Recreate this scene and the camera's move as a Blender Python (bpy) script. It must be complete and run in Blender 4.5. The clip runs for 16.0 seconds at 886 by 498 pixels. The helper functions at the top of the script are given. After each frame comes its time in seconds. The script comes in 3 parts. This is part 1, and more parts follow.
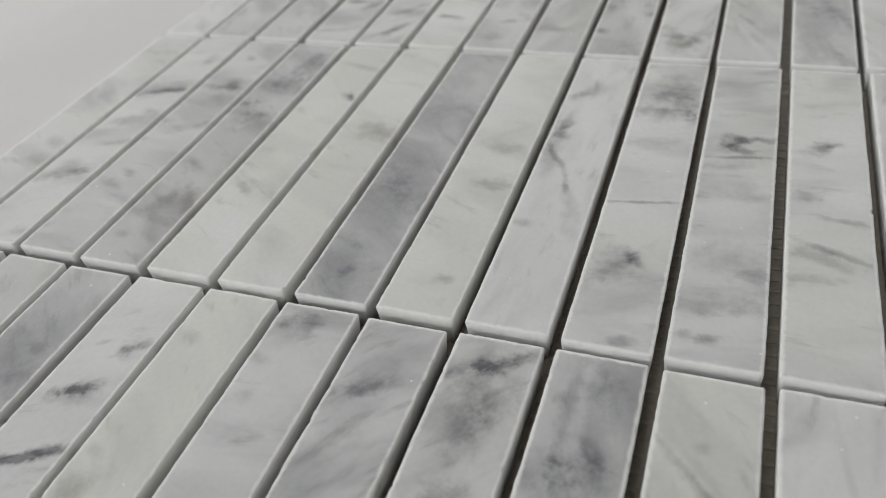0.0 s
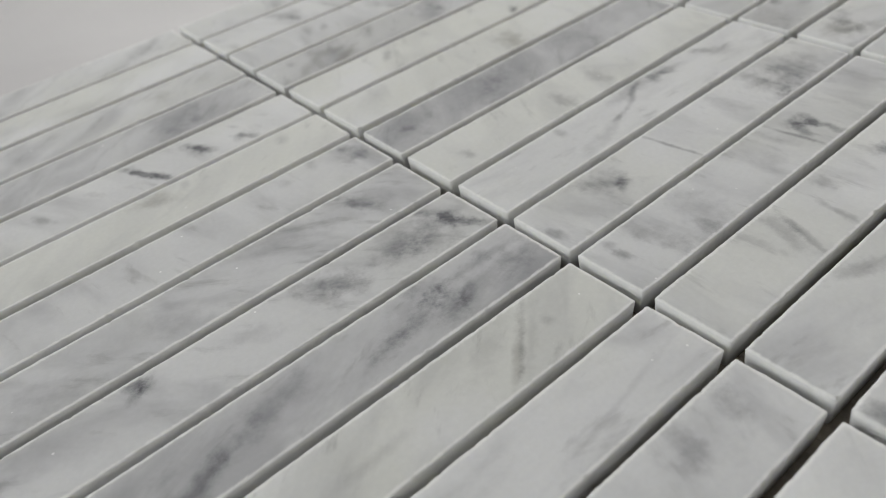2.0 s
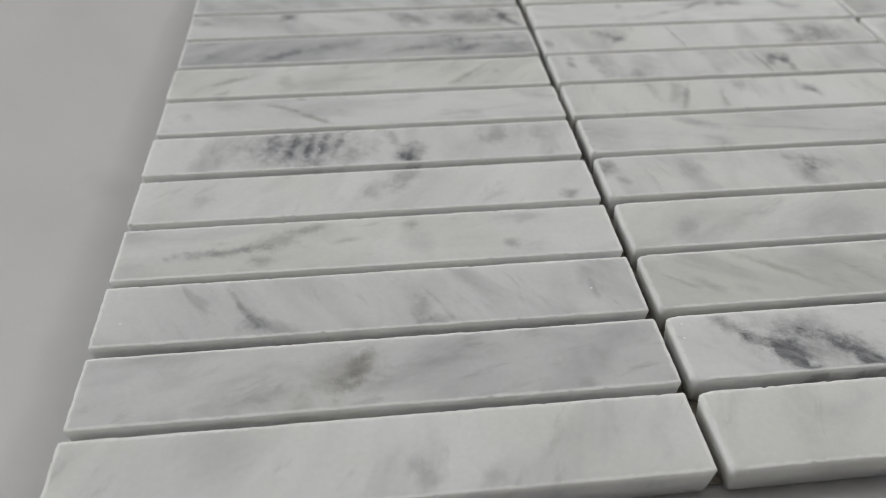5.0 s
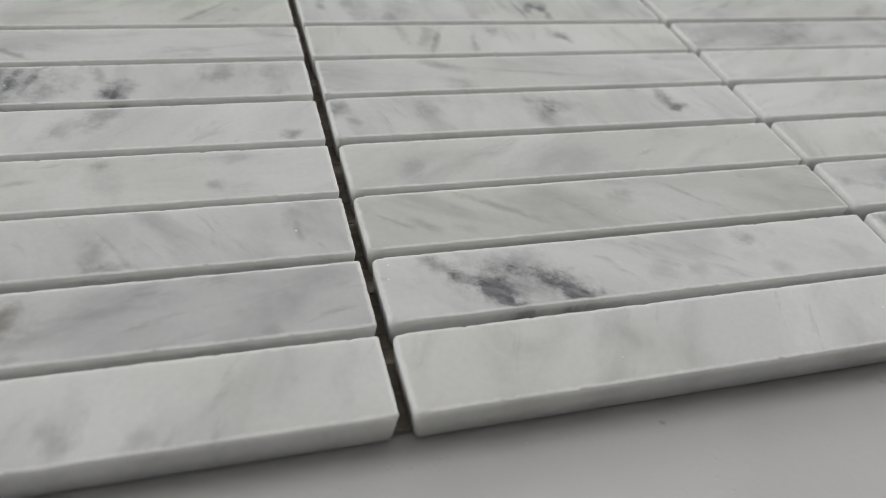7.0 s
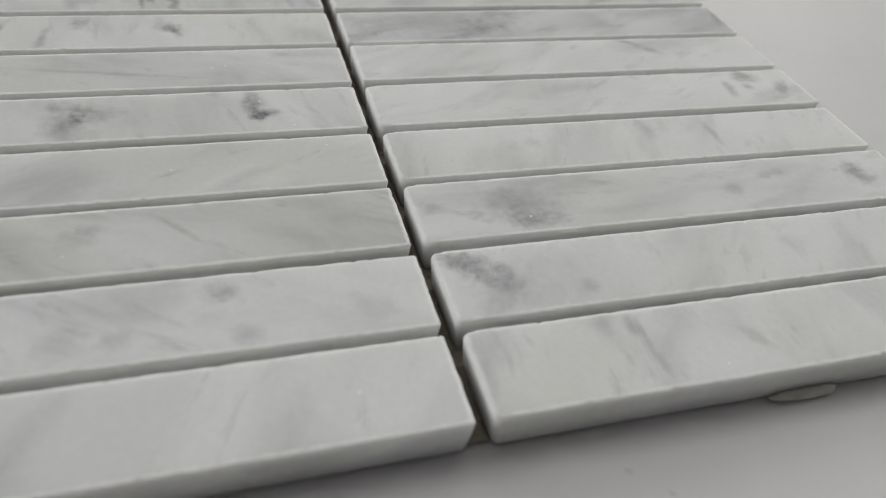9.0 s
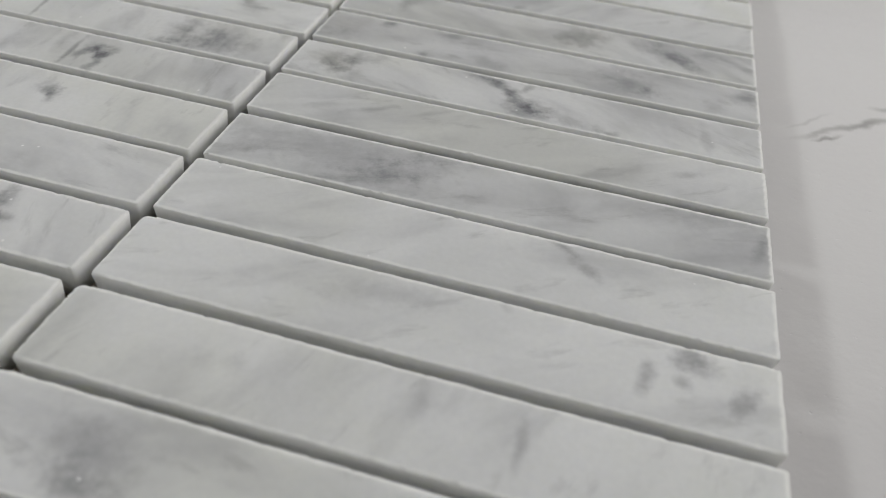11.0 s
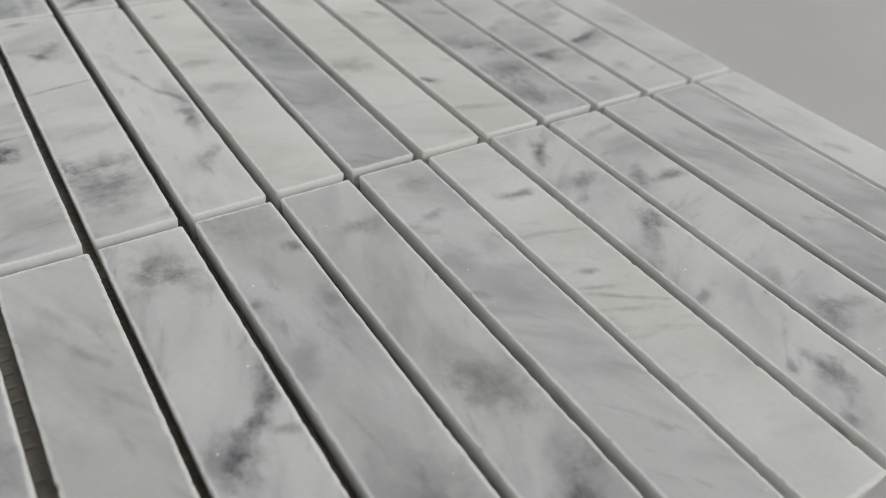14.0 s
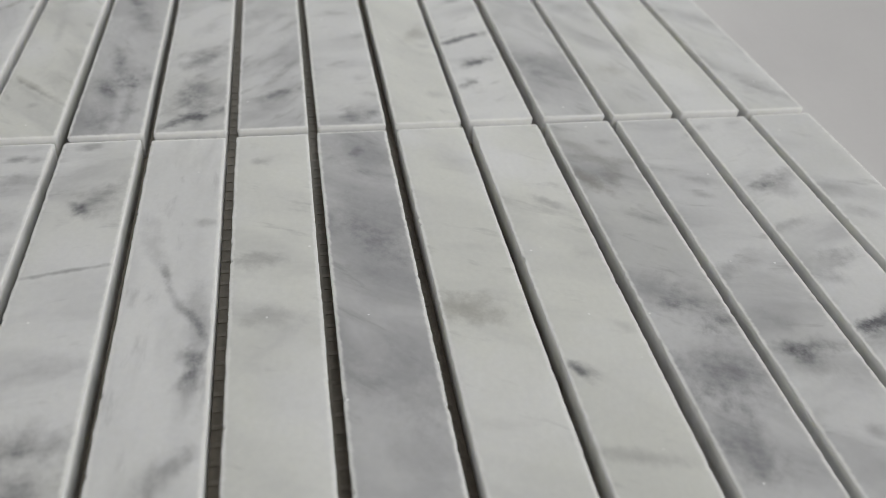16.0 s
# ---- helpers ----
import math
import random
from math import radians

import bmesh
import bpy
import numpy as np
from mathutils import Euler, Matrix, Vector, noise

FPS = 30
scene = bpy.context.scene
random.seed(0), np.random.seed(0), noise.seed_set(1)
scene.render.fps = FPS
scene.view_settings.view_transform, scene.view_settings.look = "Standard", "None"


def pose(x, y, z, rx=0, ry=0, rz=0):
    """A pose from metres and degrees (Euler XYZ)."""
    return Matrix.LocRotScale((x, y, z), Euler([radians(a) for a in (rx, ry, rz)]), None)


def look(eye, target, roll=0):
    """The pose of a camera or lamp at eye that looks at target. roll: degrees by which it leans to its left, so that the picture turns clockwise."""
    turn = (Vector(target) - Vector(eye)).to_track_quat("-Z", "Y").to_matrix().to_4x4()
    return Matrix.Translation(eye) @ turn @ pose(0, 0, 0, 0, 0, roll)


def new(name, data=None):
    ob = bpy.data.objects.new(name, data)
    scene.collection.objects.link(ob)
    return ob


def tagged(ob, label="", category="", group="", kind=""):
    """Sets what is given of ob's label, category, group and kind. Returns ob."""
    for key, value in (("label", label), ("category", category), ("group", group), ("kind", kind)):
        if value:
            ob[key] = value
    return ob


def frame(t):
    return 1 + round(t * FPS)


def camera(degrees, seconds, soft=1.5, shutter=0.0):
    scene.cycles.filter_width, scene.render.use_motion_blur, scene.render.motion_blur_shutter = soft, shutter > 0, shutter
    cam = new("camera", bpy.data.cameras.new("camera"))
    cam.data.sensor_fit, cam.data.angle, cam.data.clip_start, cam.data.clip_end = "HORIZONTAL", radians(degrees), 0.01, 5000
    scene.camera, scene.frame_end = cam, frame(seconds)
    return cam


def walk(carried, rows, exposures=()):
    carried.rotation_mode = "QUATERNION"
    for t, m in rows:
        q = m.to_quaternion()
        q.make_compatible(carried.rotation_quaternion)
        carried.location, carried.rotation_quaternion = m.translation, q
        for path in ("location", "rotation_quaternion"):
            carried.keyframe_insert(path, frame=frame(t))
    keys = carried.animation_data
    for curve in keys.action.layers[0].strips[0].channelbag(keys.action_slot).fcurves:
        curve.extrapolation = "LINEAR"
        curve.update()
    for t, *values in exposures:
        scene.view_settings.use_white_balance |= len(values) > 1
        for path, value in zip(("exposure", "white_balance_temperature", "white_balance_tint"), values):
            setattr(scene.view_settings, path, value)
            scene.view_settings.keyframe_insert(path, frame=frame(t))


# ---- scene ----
cam = camera(59.60, 16.0, 0.7)
cam.data.dof.use_dof = True
cam.data.dof.focus_distance = 0.136
cam.data.dof.aperture_fstop = 19.0
# seconds, x, y, z, pitch, roll, yaw
ROWS = [
    (0.00, 0.01480, 0.12690, 0.10110, -39.890, 6.540, -70.440),
    (0.50, 0.01370, 0.11010, 0.09980, -39.820, 6.880, -63.060),
    (1.00, 0.01430, 0.09390, 0.09820, -39.830, 7.060, -55.510),
    (1.50, 0.01700, 0.07830, 0.09850, -39.770, 6.910, -47.990),
    (2.00, 0.01990, 0.06000, 0.09890, -39.610, 6.460, -40.720),
    (2.50, 0.02140, 0.04370, 0.09740, -39.650, 5.750, -33.590),
    (3.00, 0.02460, 0.02310, 0.09980, -39.580, 4.840, -26.880),
    (3.50, 0.03410, -0.00100, 0.10120, -39.770, 3.780, -20.160),
    (4.00, 0.04720, -0.02540, 0.10450, -40.140, 2.790, -13.760),
    (4.20, 0.05280, -0.03500, 0.10610, -40.330, 2.450, -11.300),
    (4.72, 0.05394, -0.05417, 0.10703, -40.738, 0.617, -7.046),
    (5.25, 0.03960, -0.06404, 0.10434, -41.094, -2.559, -6.443),
    (5.78, 0.02876, -0.06670, 0.09996, -41.311, -5.316, -8.290),
    (6.30, 0.04040, -0.06467, 0.09589, -41.348, -5.929, -11.237),
    (6.50, 0.04888, -0.06355, 0.09436, -41.417, -6.435, -12.600),
    (7.00, 0.07740, -0.06054, 0.09323, -41.347, -6.637, -15.027),
    (7.50, 0.10716, -0.05874, 0.09136, -41.133, -6.379, -16.452),
    (8.00, 0.12994, -0.05551, 0.08946, -40.983, -6.424, -17.291),
    (8.50, 0.15353, -0.05438, 0.08689, -41.037, -6.381, -16.785),
    (9.00, 0.17058, -0.05170, 0.08374, -40.866, -6.286, -15.603),
    (9.20, 0.18363, -0.04773, 0.08312, -40.635, -6.061, -12.505),
    (9.50, 0.20265, -0.04048, 0.08284, -41.029, -6.022, -7.099),
    (10.00, 0.22457, -0.02786, 0.08406, -41.349, -5.523, 0.611),
    (10.20, 0.23352, -0.02280, 0.08466, -41.286, -5.195, 3.742),
    (10.72, 0.25579, -0.00832, 0.08582, -41.042, -4.565, 11.604),
    (11.25, 0.27526, 0.00975, 0.08638, -40.753, -4.323, 19.276),
    (11.78, 0.29053, 0.03012, 0.08704, -40.405, -4.270, 26.688),
    (12.30, 0.30080, 0.05130, 0.08820, -39.970, -4.210, 33.770),
    (12.50, 0.30380, 0.06000, 0.08880, -39.850, -4.190, 36.490),
    (13.00, 0.30980, 0.08000, 0.09080, -39.600, -4.290, 43.170),
    (13.50, 0.31490, 0.10050, 0.09270, -38.960, -4.450, 49.660),
    (14.00, 0.31460, 0.12130, 0.09410, -38.900, -4.570, 56.940),
    (14.50, 0.30530, 0.14300, 0.09310, -39.160, -4.410, 64.360),
    (15.00, 0.28680, 0.16180, 0.09140, -39.810, -4.470, 71.260),
    (15.50, 0.26440, 0.17830, 0.09150, -40.250, -4.190, 78.320),
    (15.70, 0.25480, 0.18370, 0.09240, -40.200, -4.020, 80.850),
    (15.80, 0.25130, 0.18430, 0.09300, -40.220, -3.820, 81.200),
    (16.00, 0.24240, 0.17990, 0.09480, -40.090, -3.460, 79.920),
]

walk(cam, [(t, pose(x, y, z, 90 + pitch, roll, yaw)) for t, x, y, z, pitch, roll, yaw in ROWS])

# sheet: strips run along x, rows are stacked along y, the table top is z = 0
PITCH_X, PITCH_Y = 0.1002, 0.0167
LONG, WIDE, TOP, BASE = 0.0981, 0.0147, 0.0070, 0.0008
COLS, ROWS_N = 3, 18
MID = Vector((0.149, 0.150, 0.0))

# ---- world and light ----
world = bpy.data.worlds.new("world")
scene.world = world
world.use_nodes = True
world.node_tree.nodes["Background"].inputs["Color"].default_value = (0.92, 0.96, 1.0, 1)
world.node_tree.nodes["Background"].inputs["Strength"].default_value = 0.05


def panel_light(name, at, size_x, size_y, watts, colour):
    data = bpy.data.lights.new(name, "AREA")
    data.shape, data.size, data.size_y = "RECTANGLE", size_x, size_y
    data.energy, data.color = watts, colour
    ob = new(name, data)
    ob.matrix_world = look(at, (MID.x, MID.y, 0))
    return ob


panel_light("window_light", (MID.x + 1.6, MID.y + 2.6, 1.9), 2.6, 1.7, 50, (0.995, 0.985, 0.952))
panel_light("side_lamp", (MID.x - 3.0, MID.y + 0.75, 2.0), 1.4, 0.40, 43, (0.97, 0.995, 0.975))
panel_light("side_lamp", (MID.x + 3.05, MID.y + 0.6, 2.0), 1.2, 0.40, 21, (1.0, 0.975, 0.935))


# ---- materials ----
def material(name):
    m = bpy.data.materials.new(name)
    m.use_nodes = True
    return m, m.node_tree.nodes, m.node_tree.links, m.node_tree.nodes["Principled BSDF"]


def node(nodes, links, kind, settings=(), **ins):
    n = nodes.new(kind)
    for key, value in settings:
        setattr(n, key, value)
    for key, value in ins.items():
        key = int(key[1:]) if key[0] == "i" and key[1:].isdigit() else key.replace("_", " ")
        if isinstance(value, bpy.types.NodeSocket):
            links.new(value, n.inputs[key])
        else:
            n.inputs[key].default_value = value
    return n


def ramp(nodes, links, value, lo, hi, a=0.0, b=1.0, smooth=True):
    n = nodes.new("ShaderNodeMapRange")
    n.interpolation_type = "SMOOTHSTEP" if smooth else "LINEAR"
    links.new(value, n.inputs["Value"])
    for key, x in (("From Min", lo), ("From Max", hi), ("To Min", a), ("To Max", b)):
        n.inputs[key].default_value = x
    return n.outputs["Result"]


def maths(nodes, links, op, a, b=0.0, clamp=False):
    n = nodes.new("ShaderNodeMath")
    n.operation, n.use_clamp = op, clamp
    for i, x in enumerate((a, b)):
        if isinstance(x, bpy.types.NodeSocket):
            links.new(x, n.inputs[i])
        else:
            n.inputs[i].default_value = x
    return n.outputs[0]


def mixed(nodes, links, fac, a, b):
    n = nodes.new("ShaderNodeMix")
    n.data_type = "RGBA"
    for key, x in ((0, fac), (6, a), (7, b)):
        if isinstance(x, bpy.types.NodeSocket):
            links.new(x, n.inputs[key])
        else:
            n.inputs[key].default_value = x
    return n.outputs[2]


WHITE, CREAM, GREY, DARK = (0.800, 0.806, 0.815, 1), (0.738, 0.745, 0.708, 1), (0.325, 0.327, 0.345, 1), (0.120, 0.120, 0.136, 1)


def marble(name, seed, warm=0.3, tone=0.2, slant=20.0, veins=()):
    """Honed white marble. warm: share of cream; tone: depth of the grey clouds; slant: degrees in which they run;
    veins: (x mm, y mm, length mm, width mm, degrees, depth, brown) of the grey marks, from the strip's middle."""
    m, n, l, bsdf = material(name)
    place = n.new("ShaderNodeTexCoord").outputs["Object"]
    moved = node(n, l, "ShaderNodeVectorMath", [("operation", "ADD")], i0=place, i1=(seed * 0.37, seed * 0.19, seed * 0.11)).outputs[0]
    turned = node(n, l, "ShaderNodeMapping", [("vector_type", "TEXTURE")], Vector=moved, Rotation=(0, 0, radians(slant)), Scale=(1.55, 0.70, 1.0)).outputs[0]
    # wandering coordinates for clouds and marks
    wander = node(n, l, "ShaderNodeTexNoise", Vector=moved, Scale=130.0, Detail=5.0, Roughness=0.58).outputs["Color"]
    shift = node(n, l, "ShaderNodeVectorMath", [("operation", "SUBTRACT")], i0=wander, i1=(0.5, 0.5, 0.5)).outputs[0]
    shift = node(n, l, "ShaderNodeVectorMath", [("operation", "MULTIPLY")], i0=shift, i1=(0.0050, 0.0050, 0.0)).outputs[0]
    warped = node(n, l, "ShaderNodeVectorMath", [("operation", "ADD")], i0=place, i1=shift).outputs[0]
    easy = node(n, l, "ShaderNodeVectorMath", [("operation", "SCALE")], i0=shift, Scale=0.3).outputs[0]
    easy = node(n, l, "ShaderNodeVectorMath", [("operation", "ADD")], i0=place, i1=easy).outputs[0]
    # broad grey clouds and cream stains
    cloud = node(n, l, "ShaderNodeTexNoise", Vector=turned, Scale=66.0, Detail=4.0, Roughness=0.52, Distortion=0.45).outputs["Fac"]
    broad = node(n, l, "ShaderNodeTexNoise", Vector=moved, Scale=24.0, Detail=3.0, Roughness=0.5).outputs["Fac"]
    fine = node(n, l, "ShaderNodeTexNoise", Vector=moved, Scale=900.0, Detail=3.0, Roughness=0.6).outputs["Fac"]
    cream = ramp(n, l, broad, 0.58 - 0.3 * warm, 0.80 - 0.3 * warm, 0.0, 0.25 + 0.75 * warm)
    colour = mixed(n, l, cream, WHITE, CREAM)
    grey = ramp(n, l, cloud, 0.50 - 0.22 * tone, 0.88 - 0.16 * tone, 0.22 * tone + 0.42 * tone * tone, min(1.0, 0.38 + 0.62 * tone))
    colour = mixed(n, l, grey, colour, GREY)
    # slow pale-grey drifts, a strip's width across
    drift = node(n, l, "ShaderNodeTexNoise", Vector=turned, Scale=38.0, Detail=2.5, Roughness=0.5, Distortion=0.8).outputs["Fac"]
    colour = mixed(n, l, ramp(n, l, drift, 0.40, 0.68, 0.0, 0.16 + 0.10 * tone), colour, (0.40, 0.405, 0.42, 1))
    # short dashes along the bedding
    stroke = node(n, l, "ShaderNodeMapping", [("vector_type", "TEXTURE")], Vector=moved, Rotation=(0, 0, radians(slant)), Scale=(1.9, 0.62, 1.0)).outputs[0]
    stroke = node(n, l, "ShaderNodeTexNoise", Vector=stroke, Scale=150.0, Detail=5.0, Roughness=0.6, Distortion=0.3).outputs["Fac"]
    colour = mixed(n, l, ramp(n, l, stroke, 0.585 - 0.05 * tone, 0.74, 0.0, 0.20 + 0.30 * tone), colour, (0.22, 0.22, 0.225, 1))
    # marks
    grain = node(n, l, "ShaderNodeTexNoise", Vector=turned, Scale=480.0, Detail=4.0, Roughness=0.6).outputs["Fac"]
    grain = ramp(n, l, grain, 0.30, 0.68, 0.70, 0.95)
    ragged = node(n, l, "ShaderNodeTexNoise", Vector=moved, Scale=310.0, Detail=6.0, Roughness=0.66).outputs["Fac"]
    ragged = maths(n, l, "MULTIPLY", maths(n, l, "SUBTRACT", ragged, 0.5), 2.2)
    total = brown = None
    for x, y, length, width, angle, depth, stain in veins:
        near = node(n, l, "ShaderNodeMapping", [("vector_type", "TEXTURE")], Vector=easy if width < 2.1 else warped, Location=(x / 1000, y / 1000, 0),
                    Rotation=(0, 0, radians(angle)), Scale=(length / 1800, width / 1600, 1.0)).outputs[0]
        far = node(n, l, "ShaderNodeVectorMath", [("operation", "LENGTH")], i0=near).outputs["Value"]
        mark = ramp(n, l, maths(n, l, "ADD", far, ragged), 1.45, 0.0, 0.0, min(1.0, (1.0 if width < 3 else 0.84) * depth))
        total = mark if total is None else maths(n, l, "ADD", total, mark, True)
        if stain:
            brown = mark if brown is None else maths(n, l, "ADD", brown, mark, True)
    if total is not None:
        colour = mixed(n, l, maths(n, l, "MULTIPLY", total, grain, True), colour, DARK)
    if brown is not None:
        colour = mixed(n, l, maths(n, l, "MULTIPLY", brown, 0.45, True), colour, (0.33, 0.30, 0.21, 1))
    # pale bruised edges, with the bright rim highlight painted in as well
    apart = node(n, l, "ShaderNodeSeparateXYZ", Vector=place)
    reach = maths(n, l, "MAXIMUM", maths(n, l, "SUBTRACT", maths(n, l, "ABSOLUTE", apart.outputs[0]), LONG / 2 - 0.0008),
                  maths(n, l, "SUBTRACT", maths(n, l, "ABSOLUTE", apart.outputs[1]), WIDE / 2 - 0.00075))
    reach = maths(n, l, "ADD", reach, maths(n, l, "MULTIPLY", maths(n, l, "SUBTRACT", grain, 0.75), 0.0011))
    # below the rim, sawn sides are painted lighter for light between strips
    bruised_lit_edge = maths(n, l, "MULTIPLY", ramp(n, l, reach, 0.0, 0.0006, 0.0, 0.75), ramp(n, l, apart.outputs[2], -0.0016, -0.0004, 0.45, 1.0))
    colour = mixed(n, l, bruised_lit_edge, colour, (0.92, 0.92, 0.91, 1))
    # sparkle of crystals, painted as tiny white specks in the colour
    cell = node(n, l, "ShaderNodeTexVoronoi", Vector=moved, Scale=1500.0)
    glint = maths(n, l, "MULTIPLY", ramp(n, l, cell.outputs["Color"], 0.965, 0.975), ramp(n, l, cell.outputs["Distance"], 0.42, 0.25))
    colour = mixed(n, l, maths(n, l, "MULTIPLY", glint, 0.8), colour, (0.95, 0.95, 0.95, 1))
    speck = ramp(n, l, fine, 0.35, 0.75, 0.97, 1.02, False)
    colour = node(n, l, "ShaderNodeVectorMath", [("operation", "SCALE")], i0=colour, Scale=speck).outputs[0]
    l.new(colour, bsdf.inputs["Base Color"])
    l.new(ramp(n, l, fine, 0.3, 0.8, 0.54, 0.66), bsdf.inputs["Roughness"])
    bsdf.inputs["Specular IOR Level"].default_value = 0.12
    bsdf.inputs["Subsurface Weight"].default_value = 0.8
    bsdf.inputs["Subsurface Radius"].default_value = (1.0, 1.0, 0.92)
    bsdf.inputs["Subsurface Scale"].default_value = 0.0036
    bump = node(n, l, "ShaderNodeBump", Strength=0.04, Distance=0.0002, Height=fine)
    l.new(bump.outputs[0], bsdf.inputs["Normal"])
    return m


# grey scuffs on the tabletop: x mm, y mm, length mm, width mm, degrees, depth
SCUFFS = (
    (314.9, 165.7, 15.0, 1.8, 38, 0.55),
    (325.4, 173.9, 15.2, 2.2, 35, 0.8),
    (337.0, 184.2, 15.4, 2.2, 14, 0.9),
    (350.3, 193.6, 16.3, 2, 42, 0.65),
    (315.5, 163.4, 7.3, 1.3, 32, 0.8),
    (311.7, 169.6, 12.9, 1, 46, 0.3),
    (299.6, 143.4, 0.7, 0.6, 21, 0.9),
    (221.7, -12.3, 2.0, 1, -104, 0.5),
    (222.1, -10.3, 1.1, 0.8, -51, 0.4),
    (138.8, -3.5, 1.1, 0.7, -20, 0.8),
    (180.9, -2.6, 1.4, 0.9, -41, 0.5),
    (192.3, -8.6, 2.1, 1.4, -41, 0.45),
    (217.9, -6.1, 1.2, 1, -37, 0.4),
    (344.8, 169.5, 7.6, 4, 0, 0.3),
    (-11.0, 91.0, 13.9, 8, -54, 0.1))


def table_material():
    m, n, l, bsdf = material("white_laminate")
    place = n.new("ShaderNodeTexCoord").outputs["Object"]
    fine = node(n, l, "ShaderNodeTexNoise", Vector=place, Scale=600.0, Detail=4.0, Roughness=0.6).outputs["Fac"]
    soft = node(n, l, "ShaderNodeTexNoise", Vector=place, Scale=9.0, Detail=4.0, Roughness=0.55, Distortion=0.6).outputs["Fac"]
    scuff = node(n, l, "ShaderNodeTexNoise", Vector=place, Scale=110.0, Detail=6.0, Roughness=0.72, Distortion=1.2).outputs["Fac"]
    colour = mixed(n, l, ramp(n, l, soft, 0.35, 0.7), (0.640, 0.628, 0.638, 1), (0.578, 0.564, 0.576, 1))
    colour = mixed(n, l, ramp(n, l, scuff, 0.72, 0.82, 0.0, 0.25), colour, (0.34, 0.31, 0.31, 1))
    wander = node(n, l, "ShaderNodeTexNoise", Vector=place, Scale=160.0, Detail=5.0, Roughness=0.62).outputs["Color"]
    shift = node(n, l, "ShaderNodeVectorMath", [("operation", "SUBTRACT")], i0=wander, i1=(0.5, 0.5, 0.5)).outputs[0]
    shift = node(n, l, "ShaderNodeVectorMath", [("operation", "MULTIPLY")], i0=shift, i1=(0.004, 0.004, 0.0)).outputs[0]
    warped = node(n, l, "ShaderNodeVectorMath", [("operation", "ADD")], i0=place, i1=shift).outputs[0]
    total = 0.0
    for x, y, length, width, angle, depth in SCUFFS:
        near = node(n, l, "ShaderNodeMapping", [("vector_type", "TEXTURE")], Vector=warped if length > 3 else place, Location=(x / 1000, y / 1000, 0),
                    Rotation=(0, 0, radians(angle)), Scale=(length / 1800, width / 1800, 1.0)).outputs[0]
        far = node(n, l, "ShaderNodeVectorMath", [("operation", "LENGTH")], i0=near).outputs["Value"]
        total = maths(n, l, "ADD", ramp(n, l, far, 1.5, 0.1, 0.0, depth if length > 3 else 0.55 * depth), total, True)
    colour = mixed(n, l, total, colour, (0.20, 0.19, 0.19, 1))
    l.new(colour, bsdf.inputs["Base Color"])
    l.new(ramp(n, l, fine, 0.3, 0.7, 0.42, 0.55), bsdf.inputs["Roughness"])
    dents = node(n, l, "ShaderNodeTexNoise", Vector=place, Scale=330.0, Detail=5.0, Roughness=0.62).outputs["Fac"]
    pits = ramp(n, l, node(n, l, "ShaderNodeTexNoise", Vector=place, Scale=700.0, Detail=2.0).outputs["Fac"], 0.70, 0.78, 0.0, -1.2)
    l.new(node(n, l, "ShaderNodeBump", Strength=0.30, Distance=0.00025, Height=maths(n, l, "ADD", dents, pits)).outputs[0], bsdf.inputs["Normal"])
    return m


def plain(name, colour, rough, scale):
    m, n, l, bsdf = material(name)
    place = n.new("ShaderNodeTexCoord").outputs["Object"]
    tone = node(n, l, "ShaderNodeTexNoise", Vector=place, Scale=scale, Detail=5.0, Roughness=0.6).outputs["Fac"]
    dim = tuple(0.72 * x for x in colour)
    l.new(mixed(n, l, ramp(n, l, tone, 0.3, 0.7), (*dim, 1), (*colour, 1)), bsdf.inputs["Base Color"])
    bsdf.inputs["Roughness"].default_value = rough
    l.new(node(n, l, "ShaderNodeBump", Strength=0.1, Distance=0.001, Height=tone).outputs[0], bsdf.inputs["Normal"])
    return m


LAMINATE = table_material()
# darkened so the unseen south wall bounces less light onto the sheet's front
LOW_BOUNCE = plain("low_bounce_grey", (0.30, 0.295, 0.29), 0.7, 14.0)
PAINT = plain("wall_paint", (0.74, 0.74, 0.73), 0.7, 14.0)
FIBRE = plain("glass_fibre_mesh", (0.285, 0.250, 0.205), 0.5, 700.0)
JOINT_SHADE = plain("joint_shade_sheet", (0.25, 0.215, 0.172), 0.5, 500.0)
GLUE = plain("resin_glue", (0.55, 0.53, 0.49), 0.3, 300.0)


# ---- building helpers ----
def part(name, bm, mat, parent=None, label=""):
    me = bpy.data.meshes.new(name)
    bm.to_mesh(me)
    bm.free()
    me.materials.append(mat)
    ob = new(name, me)
    if parent:
        ob.parent = parent
    if label:
        ob["label"] = label
    return ob


def box(bm, x0, x1, y0, y1, z0, z1):
    vs = [bm.verts.new((x, y, z)) for z in (z0, z1) for y in (y0, y1) for x in (x0, x1)]
    for f in ((0, 2, 3, 1), (4, 5, 7, 6), (0, 1, 5, 4), (2, 6, 7, 3), (0, 4, 6, 2), (1, 3, 7, 5)):
        bm.faces.new([vs[i] for i in f])


def slab(name, x0, x1, y0, y1, z0, z1, mat, label, category):
    bm = bmesh.new()
    box(bm, x0, x1, y0, y1, z0, z1)
    return tagged(part(name, bm, mat), label, category, kind="structure")


